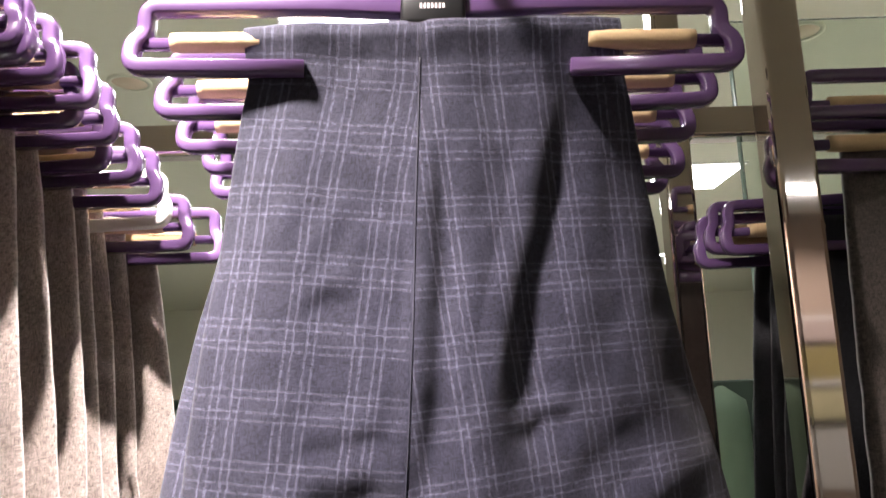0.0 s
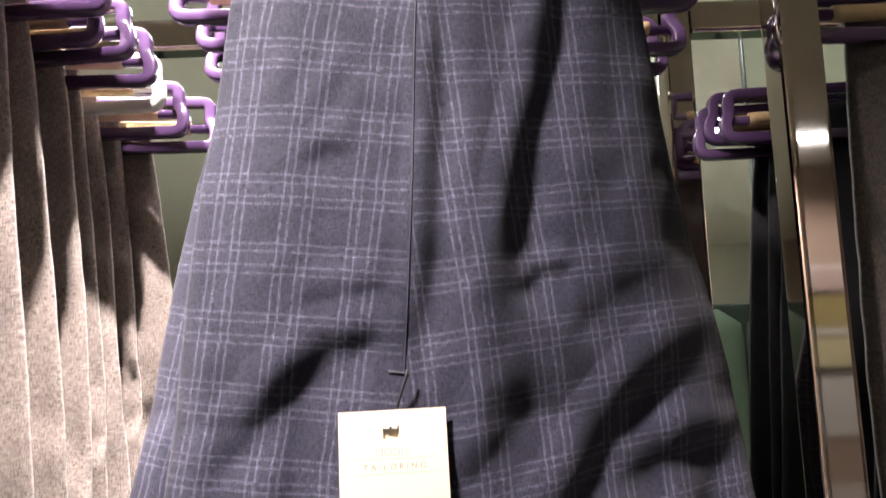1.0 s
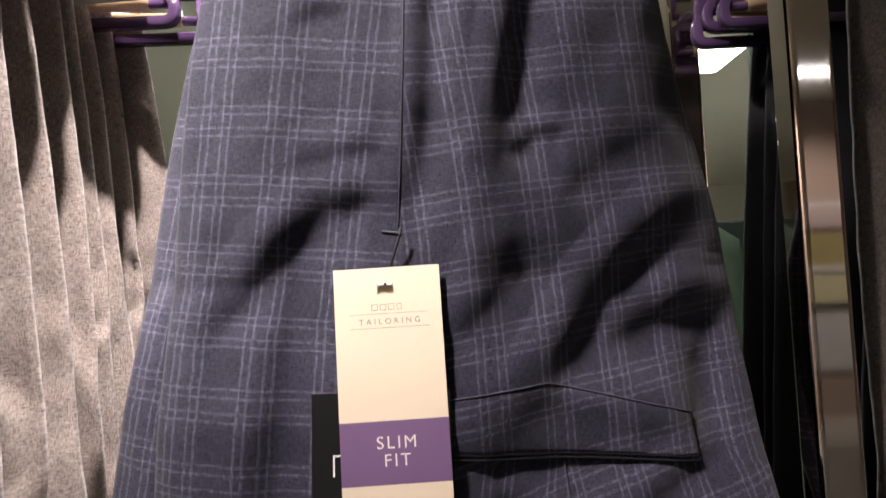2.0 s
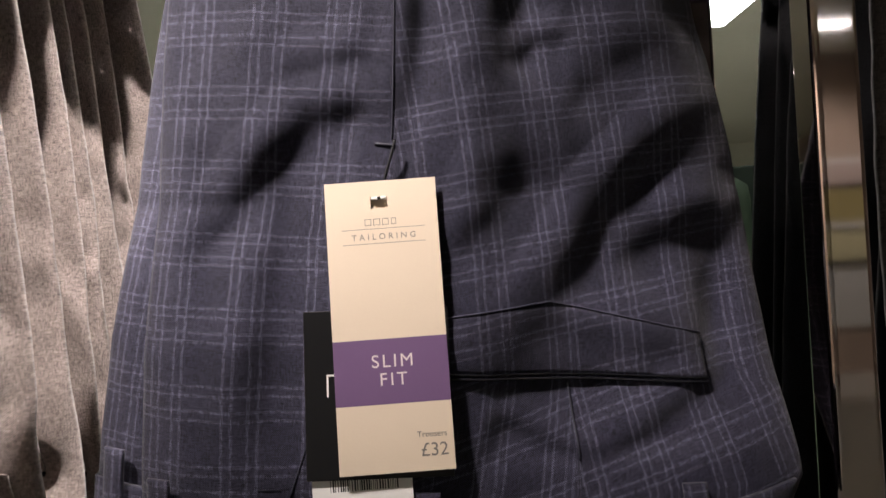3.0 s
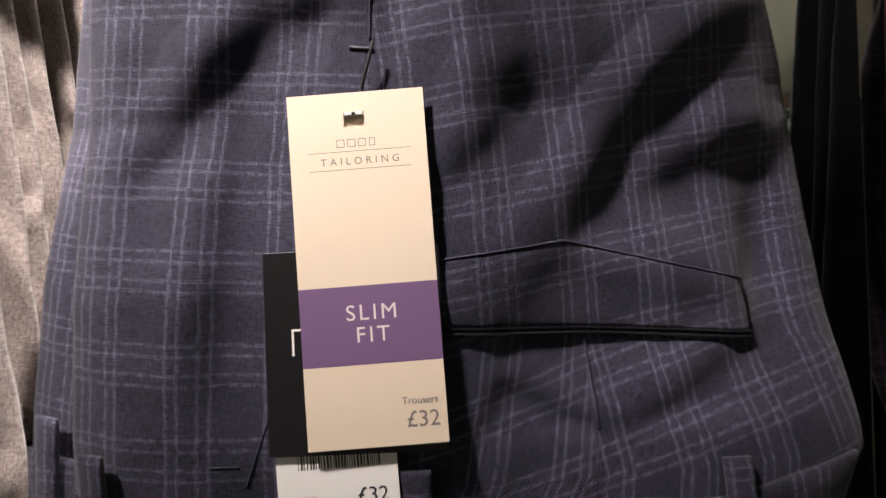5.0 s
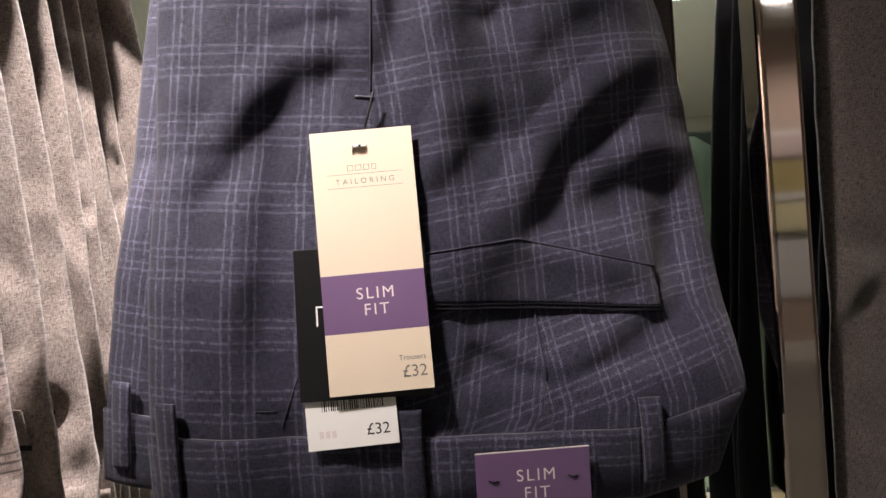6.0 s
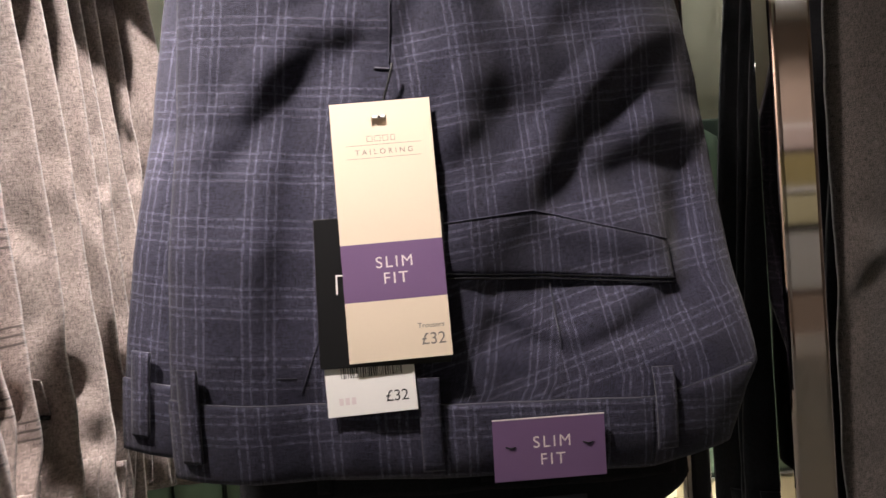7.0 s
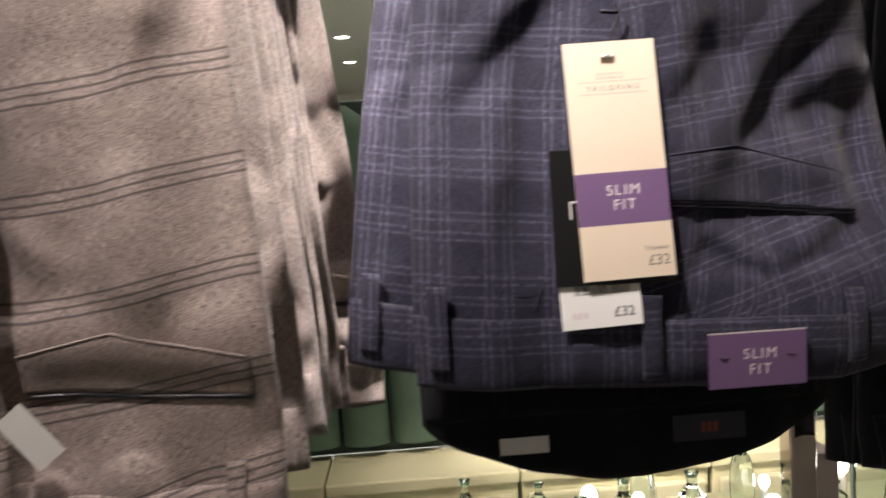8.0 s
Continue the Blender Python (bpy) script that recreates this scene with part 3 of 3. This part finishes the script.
def navy_trousers():
    th = thing("checked_trousers", (0, 0, 0), "navy checked wool trousers folded over a purple hanger, waist down", "trousers", "navy checked trousers")
    lo, hi = (lambda z: table(z, NAVY_Z, NAVY_EDGE_L)), (lambda z: table(z, NAVY_Z, NAVY_R))
    thick = lambda z: table(z, (1.2, 1.3, 1.5, 1.7), (0.026, 0.024, 0.018, 0.012))
    part("leg_cloth", sheet(navy_front, navy_cloth, lo, hi, 1.195, 1.7225, 150, 250, thick), NAVY, th)
    F, C = navy_front, navy_cloth
    WC = lambda x, z: (x * 1.02 + 0.006, z + 0.06 * x + 0.0095)
    wf = lambda x, z: navy_front(x, max(z, 1.19)) + 0.012 * max(0.0, (1.20 - z) / 0.03) ** 2
    band = ((-0.168, 1.2395), (-0.016, 1.2255), (0.12, 1.2185), (0.188, 1.231))
    low = ((-0.168, 1.193), (-0.016, 1.1805), (0.12, 1.174), (0.172, 1.183))
    for i, wide in enumerate((60, 50, 20)):
        part("waistband", patch(wf, WC, (band[i], band[i + 1], low[i + 1], low[i]), wide, 14, 0.0042, 0.004, 0.0012), NAVY, th)
    part("waist_seam", seam(wf, ((-0.166, 1.2394), (-0.016, 1.2252), (0.12, 1.2182), (0.185, 1.230)), 0.0007, 0.0035, 30), NAVY_EDGE, th)
    for x, zt, zb in ((-0.1525, 1.2585, 1.204), (-0.0145, 1.243, 1.187), (0.127, 1.2365, 1.187)):
        part("belt_loop", patch(wf, lambda a, b: (a * 1.0 + 0.003, b), ((x - 0.0065, zt), (x + 0.0065, zt - 0.0006), (x + 0.006, zb), (x - 0.0065, zb)), 8, 24, 0.0085, 0.003, 0.0015), NAVY, th)
    # pocket with its flap and satin piping
    part("pocket_flap", patch(F, C, ((-0.05, 1.3275), (0.149, 1.311), (0.149, 1.2860), (-0.05, 1.308)), 70, 16, 0.0026, 0.0024, 0.0012, (0.543, 0.0172)), NAVY, th)
    part("flap_edge", seam(F, ((-0.05, 1.3277), (0.058, 1.3362), (0.149, 1.3112)), 0.00045, 0.003), NAVY, th)
    for dz in (0.0, -0.0024):
        part("piping", seam(F, ((-0.05, 1.3070 + dz), (0.06, 1.2958 + dz), (0.150, 1.2854 + dz)), 0.0009, 0.002), SATIN, th)
    part("dart_seam", seam(F, ((0.0655, 1.290), (0.068, 1.25))), NAVY_EDGE, th)
    part("centre_seam", seam(F, ((-0.007, 1.70), (-0.012, 1.615), (-0.016, 1.536), (-0.020, 1.479), (-0.024, 1.43)), 0.00045, 0.0002), NAVY_EDGE, th)
    part("slant_pocket", seam(F, ((-0.068, 1.30), (-0.077, 1.269), (-0.089, 1.238)), 0.0004, 0.0002), NAVY_EDGE, th)
    part("pocket_stitch", patch(F, C, ((-0.103, 1.249), (-0.091, 1.2475), (-0.091, 1.2468), (-0.103, 1.2483)), 4, 2, 0.0004, 0.0004), NAVY_EDGE, th)
    part("bar_tack", patch(F, C, ((-0.033, 1.4285), (-0.0225, 1.4268), (-0.023, 1.4256), (-0.0335, 1.4272)), 6, 2, 0.0009, 0.0008), NAVY_EDGE, th)
    return th


front_navy = navy_trousers()


def leaning(dx, dy, dz, lean, turn):
    """A pose that swings a hung pair about its hanger bar."""
    return pose(dx, 0.44 + dy, 1.72 + dz, 0, lean, turn) @ Matrix.Translation((0, -0.44, -1.72))


for m in (leaning(-0.004, 0.05, -0.008, 4.9, 1.0), leaning(0.006, 0.095, -0.026, 0.0, -1.0)):
    pair = copy_thing(front_navy, m)
    pair["label"] = "navy checked trousers hanging behind the front pair"


def hung_trousers(cx, y, zt, mat, seed, label, category_group, top=0.135, low=0.168, length=0.55, lobe=0.0, details=True, waves=1.0):
    """Trousers folded over a hanger bar at (cx, y, zt); soft upright folds, seen waist down."""
    r = random.Random(seed)
    th = thing("folded_trousers", (cx, y, zt), label, "trousers", category_group)
    ph, ph2, sk = r.uniform(0, 6), r.uniform(0, 6), r.uniform(-0.012, 0.012)
    folds = []
    for i in range(6):
        ax, az = r.uniform(-0.12, 0.15), -length * r.uniform(0.3, 0.85)
        folds.append((((ax, az), (ax + r.uniform(-0.05, 0.05), az - r.uniform(0.03, 0.07)), (ax + r.uniform(-0.08, 0.08), az - r.uniform(0.09, 0.14))), r.choice((-1, 1)) * r.uniform(0.004, 0.009) * waves, r.uniform(0.003, 0.006)))
    half = lambda z: top + (low - top) * min(1.0, (-z) / (length * 0.85)) ** 0.8 if z < 0 else top

    def front(x, z):
        k = min(1.0, max(0.0, -z / length))
        yy = -0.004 - 0.012 * k + 0.010 * abs(x / half(z)) ** 6
        yy += waves * (0.0045 * k * math.sin(x * 48 + ph + z * 5) + 0.003 * (0.3 + k) * math.sin(x * 95 + ph2 - z * 9))
        yy += waves * 0.006 * k * noise.noise((x * 14 + seed, z * 9, seed * 1.7)) + 0.0015 * noise.noise((x * 50, z * 40, seed))
        still = 0.0
        if details:
            q, w2 = abs(x - 0.085) / 0.085, abs(z + length - 0.118) / 0.045
            still = max(0.0, 1 - q ** 4) * max(0.0, 1 - w2 ** 4)
            yy = yy * (1 - 0.8 * still) + 0.8 * still * (-0.004 - 0.012 * k)
            zf, e = z + length - 0.006, 0.132 - 0.2 * max(0.0, x - 0.075)
            yy += 0.014 / (1 + math.exp(-(x - 0.0) / 0.02)) / (1 + math.exp((x - 0.163) / 0.004)) / (1 + math.exp((zf - e + 0.014) / 0.006)) * table(zf, (0.03, 0.06, 0.10), (0.0, 0.2, 1.0))
            for pts, dp, wd in folds:
                yy += (1 - still) * crease(x, z, pts, dp, wd)
        if k > 0.72:
            yy += (1 - still) * waves * 0.009 * (k - 0.72) / 0.28 * noise.noise((x * 26 + 3 * seed, z * 30, seed * 0.7))
        return yy
    cl = lambda x, z: (x + 0.003 * seed + 0.10 * x * z, z + 0.011 * seed - 0.0165 - 0.11 * x + 0.003 * math.sin(x * 30))
    bottom = (lambda s: -length - lobe * math.sin(math.pi * s) ** 0.7) if lobe else None
    part("leg_cloth", sheet(front, cl, lambda z: -half(z) + sk * z, lambda z: half(z) + sk * z, -length, 0.0255, 64, 96, lambda z: 0.012 + 0.010 * min(1, max(0, -z / length)), bottom), mat, th)
    if details:
        zb = -length + 0.006
        hw = low - 0.004
        part("waistband", patch(front, cl, ((-hw, zb + 0.046), (hw, zb + 0.040), (hw - 0.004, zb - 0.004), (-hw + 0.003, zb - 0.002)), 60, 10, 0.0035, 0.003, 0.001), mat, th)
        for x in (-0.11, 0.015, 0.135):
            part("belt_loop", patch(front, cl, ((x, zb + 0.055), (x + 0.011, zb + 0.055), (x + 0.011, zb + 0.004), (x, zb + 0.004)), 5, 12, 0.0075, 0.0025, 0.001), mat, th)
        part("pocket_flap", patch(front, cl, ((0.02, zb + 0.128), (0.152, zb + 0.118), (0.152, zb + 0.094), (0.02, zb + 0.106)), 44, 12, 0.003, 0.0025, 0.001, (0.42, 0.0145)), mat, th)
        part("flap_edge", seam(front, ((0.02, zb + 0.1285), (0.0754, zb + 0.1387), (0.152, zb + 0.1185)), 0.0008, 0.0032), GREY_PLAIN if mat is GREY_CHECK else mat, th)
        part("piping", seam(front, ((0.02, zb + 0.103), (0.152, zb + 0.092)), 0.0017, 0.002), SATIN, th)
    return th


# the row beside: grey trousers
for i, (x, y) in enumerate(LEFT_ROW):
    check = i in (0, 1, 2, 3, 4, 6)
    zt = left_height(y)
    hung_trousers(x - 0.184, y, zt, GREY_CHECK if check else GREY_PLAIN, 11 + i,
                  "grey trousers with triple dark check lines folded over a hanger" if check else "plain pale grey wool trousers folded over a hanger",
                  "grey trousers", top=0.124, low=0.170 + rng.uniform(-0.005, 0.005), length=zt - (1.10 if i < 3 else 1.13) + rng.uniform(-0.012, 0.012), waves=1.3)

# behind the navy pairs: black trousers that hang lower
for i, y in enumerate((0.58, 0.615)):
    hung_trousers(0.004 + 0.01 * i, y, hanger_height(y), BLACK, 41 + i, "black wool trousers folded over a hanger, curved waist hanging low", "black trousers", low=0.175, length=0.545, lobe=0.055, waves=0.4)

# the row on the other side: brown grey, then black
for i, (x, y, z) in enumerate(RIGHT_ROW):
    hung_trousers(x, y, z, BROWN if i == 0 else BLACK, 61 + i,
                  "dark brown grey wool trousers folded over a hanger" if i == 0 else "black wool trousers folded over a hanger",
                  "dark trousers", top=0.148 if i == 0 else 0.125, low=0.165 if i == 0 else 0.172, length=0.6)

# ================= tags and labels =================


def card(name, w, h, mat, thick=0.0005):
    """A thin card in the xz plane, its front towards -y, centred."""
    return box(bmesh.new(), (-w / 2, 0, -h / 2), (w / 2, thick, h / 2), 0.0002)


UP = pose(0, 0, 0, 90, 0, 0)
# cream swing tag
tag = thing("swing_tag", (-0.0295, 0.421, 1.3315), "cream and purple card swing tag hanging on the trousers", "swing tag")
tag.matrix_world = pose(-0.0302, 0.4312, 1.3312, -7.1, -0.9, 1.0)
bm = bmesh.new()
W, H = 0.0595, 0.1525
hx, hz, hw, hh = -0.001, 0.0645, 0.0045, 0.0032
xs, zs = (-W / 2, hx - hw, hx + hw, W / 2), (-H / 2, hz - hh, hz + hh, H / 2)
for i in range(3):
    for j in range(3):
        if (i, j) != (1, 1):
            box(bm, (xs[i], 0, zs[j]), (xs[i + 1], 0.0006, zs[j + 1]))
bmesh.ops.remove_doubles(bm, verts=bm.verts, dist=0.00001)
part("card", bm, CARD, tag, "cream card with a slot", smooth=False)
part("purple_band", box(bmesh.new(), (-W / 2, -0.00006, -0.0415), (W / 2, 0, -0.0080)), CARD_PURPLE, tag, "printed purple band", smooth=False)
part("slot_hook", box(bmesh.new(), (hx - 0.004, -0.0004, hz + 0.0015), (hx + 0.004, 0.001, hz + 0.0032), 0.0004), PAPER, tag, smooth=False)
part("loop_bead", sweep(bmesh.new(), [(hx - 0.0007, -0.0006, hz + 0.0022), (hx + 0.0007, -0.0006, hz + 0.0022)], 0.0014, 0.0014, 8, 1.0), CORD, tag)
part("slot_back", box(bmesh.new(), (hx - 0.008, 0.0022, hz - 0.007), (hx + 0.008, 0.0026, hz + 0.007)), CARD, tag, smooth=False)
text_part("lettering", "TAILORING", 0.0045, INK, tag, pose(0.0005, -0.0001, 0.0459, 90), 1.6)
text_part("lettering", "SLIM", 0.0094, INK_PALE, tag, pose(0.0008, -0.0001, -0.0198, 90), 1.25)
text_part("lettering", "FIT", 0.0094, INK_PALE, tag, pose(0.0008, -0.0001, -0.0292, 90), 1.25)
text_part("lettering", "Trousers", 0.0042, INK, tag, pose(0.0265, -0.0001, -0.0580, 90), 1.0, "RIGHT")
text_part("lettering", "£32", 0.0095, INK, tag, pose(0.0268, -0.0001, -0.0660, 90), 1.0, "RIGHT")
for z in (0.0502, 0.0423):
    part("rule", box(bmesh.new(), (-0.0215, -0.00006, z), (0.0225, 0, z + 0.00025)), INK, tag, smooth=False)
# logo as plain strokes
for i, (x, w) in enumerate(((-0.0075, 0.0035), (-0.0028, 0.0036), (0.0018, 0.0034), (0.0062, 0.0026))):
    bm = bmesh.new()
    for zz in (0.0522, 0.0554):
        box(bm, (x - w / 2, -0.00006, zz), (x + w / 2, 0, zz + 0.0003))
    for xx in (x - w / 2, x + w / 2 - 0.0003):
        box(bm, (xx, -0.00006, 0.0525), (xx + 0.0003, 0, 0.0554))
    part("logo_stroke", bm, INK, tag, smooth=False)

string = part("tag_string", sweep(bmesh.new(), rounded([(-0.022, 0.4405, 1.4285), (-0.0245, 0.4405, 1.420), (-0.029, 0.4432, 1.408), (-0.0305, 0.4435, 1.399)], 0.006), 0.0016, 0.0016, 8, 1.0), CORD)
tagged(string, "thin black cord that holds the swing tag", "string")

# black tag behind, with a slice of a white mark
black_tag = thing("black_tag", (-0.038, 0.424, 1.297), "black card tag behind the cream one", "swing tag")
black_tag.matrix_world = pose(-0.0375, 0.4285, 1.2955, -5.5, 0.8, 0)
part("card", card("card", 0.076, 0.087, CARD_BLACK), CARD_BLACK, black_tag, smooth=False)
bm = bmesh.new()
box(bm, (-0.0265, -0.00008, -0.001), (-0.0255, 0, 0.0105))
box(bm, (-0.0265, -0.00008, 0.0095), (-0.0215, 0, 0.0105))
part("logo_stroke", bm, PAPER, black_tag, smooth=False)

# white price label
lab = thing("price_label", (-0.048, 0.42, 1.241), "white paper barcode price label under the swing tag", "price label")
lab.matrix_world = pose(-0.0478, 0.4255, 1.2430, -6, -1.6, 0)
part("paper", card("paper", 0.052, 0.036, PAPER, 0.0004), PAPER, lab, smooth=False)
r2 = random.Random(3)
x = -0.0165
while x < 0.0185:
    w = r2.choice((0.0003, 0.0005, 0.0008))
    part("barcode_bar", box(bmesh.new(), (x, -0.00006, 0.0035), (x + w, 0, 0.0175)), INK_DARK, lab, smooth=False)
    x += w + r2.choice((0.0004, 0.0006, 0.0009))
text_part("lettering", "£32", 0.0090, INK_DARK, lab, pose(0.0215, -0.0001, -0.0090, 90), 1.0, "RIGHT")
for k in range(3):
    part("size_mark", box(bmesh.new(), (-0.019 + 0.0036 * k, -0.00006, -0.0115), (-0.0165 + 0.0036 * k, 0, -0.0075)), INK_PALE, lab, smooth=False)

# purple label on the waistband
slim = thing("waist_label", (0.053, 0.41, 1.199), "purple card fit label tacked on the waistband", "label")
slim.matrix_world = pose(0.0535, 0.4265, 1.1965, 0, 1.0, 3.0)
part("card", card("card", 0.0665, 0.0365, CARD_PURPLE), CARD_PURPLE, slim, smooth=False)
text_part("lettering", "SLIM", 0.0098, INK_PALE, slim, pose(0.0015, -0.0001, 0.0035, 90), 1.25)
text_part("lettering", "FIT", 0.0098, INK_PALE, slim, pose(0.0015, -0.0001, -0.0068, 90), 1.25)
for s in (-1, 1):
    part("tack", sweep(bmesh.new(), [(s * 0.023 - 0.003, -0.0002, 0.0022), (s * 0.023, -0.0007, 0.0012), (s * 0.023 + 0.003, -0.0002, 0.0016)], 0.0008, 0.0008, 6, 1.0), CORD, slim)
part("edge", box(bmesh.new(), (-0.03325, -0.0001, 0.0177), (0.03325, 0.0006, 0.01835)), INK_PALE, slim, smooth=False)

# small label inside the black waist
th = thing("waist_size_label", (-0.0455, 0.548, 1.108), "small pale grey woven size label on black waist", "label")
part("cloth", box(bmesh.new(), (-0.06, 0, -0.007), (-0.02, 0.0006, 0.007), 0.0002), PAPER, th, smooth=False)
th = thing("waist_label", (0.066, 0.545, 1.113), "dark woven label with faint red print on black waist", "label")
part("cloth", box(bmesh.new(), (-0.030, 0, -0.011), (0.030, 0.0006, 0.011), 0.0002), NAVY_EDGE, th, smooth=False)
for k in (-1, 0, 1):
    part("print_bar", box(bmesh.new(), (k * 0.005 - 0.0017, -0.0003, -0.004), (k * 0.005 + 0.0017, 0.0, 0.004)), RED_PRINT, th, smooth=False)


# ================= bright ornaments on a low table behind =================
table_low = thing("display_table", (0.62, 1.06, 0), "pale low display table behind the rack", "table")
part("tabletop", box(bmesh.new(), (-0.76, -0.12, 0.735), (0.62, 0.16, 0.76), 0.004), CREAM_PAINT, table_low, smooth=False)
for sx in (-0.73, 0.59):
    for sy in (-0.10, 0.14):
        part("leg", box(bmesh.new(), (sx - 0.015, sy - 0.015, 0), (sx + 0.015, sy + 0.015, 0.735), 0.003), CREAM_PAINT, table_low, smooth=False)


def vase(x, y, r, h, seed):
    prof = [(0.0, 0.0), (0.7, 0.0), (0.95, 0.12), (1.0, 0.4), (0.8, 0.68), (0.35, 0.82), (0.32, 0.92), (0.45, 1.0), (0.0, 1.0)]
    bm, n = bmesh.new(), 12
    rows = [[bm.verts.new((r * a * math.cos(2 * math.pi * j / n), r * a * math.sin(2 * math.pi * j / n), h * b)) for j in range(n)] for a, b in prof[1:-1]]
    for a, b in zip(rows, rows[1:]):
        for j in range(n):
            bm.faces.new((a[j], a[(j + 1) % n], b[(j + 1) % n], b[j]))
    bm.faces.new(rows[0])
    bm.faces.new(rows[-1])
    ob = part("glass_ornament", bm, GLASS, smooth=False)
    ob.matrix_world = pose(x, y, 0.7605, 0, 0, seed * 31)
    tagged(ob, "faceted clear glass ornament on a display table", "ornament", "glass ornaments")


# glowing beads put in for the bright glints among the ornaments
def glint(x, y, z, r):
    bm = bmesh.new()
    bmesh.ops.create_icosphere(bm, subdivisions=2, radius=r, matrix=Matrix.Diagonal((1, 1, 1.3, 1)))
    th = thing("glint_bead", (x, y, z), "small glowing warm white bead on a pale holder, for a glint", "lamp", "candle bulbs")
    part("glass", bm, LAMP_GLOW, th).location = (0, 0, r * 1.3 + 0.03)
    part("holder", sweep(bmesh.new(), [(0, 0, 0), (0, 0, 0.03)], r * 1.2, r * 1.2, 10, 1.0, up=Vector((1, 0, 0))), PAPER, th)


ro = random.Random(9)
for i in range(22):
    vase(-0.11 + 0.058 * i + ro.uniform(-0.01, 0.01), 1.06 + ro.uniform(-0.07, 0.12), ro.uniform(0.018, 0.028), ro.uniform(0.06, 0.13), i)
for i in range(22):
    glint(-0.12 + 0.058 * i + ro.uniform(-0.02, 0.02), 1.0 + ro.uniform(-0.02, 0.18), 0.7605, ro.uniform(0.007, 0.015))
rose_box = part("gift_box", box(bmesh.new(), (-0.019, -0.03, 0), (0.019, 0.03, 0.145), 0.002), ROSE, smooth=False)
rose_box.matrix_world = pose(0.405, 1.02, 0.7605, 0, 0, 6)
tagged(rose_box, "narrow upright dull rose box on the display table", "box")

# a white label caught between the grey pairs
grey_label = part("price_ticket", card("price_ticket", 0.019, 0.036, PAPER, 0.0005), PAPER, smooth=False)
grey_label.matrix_world = pose(-0.385, 0.374, 1.197, 0, -38, 0)
tagged(grey_label, "white card price ticket on the grey trousers", "price label")
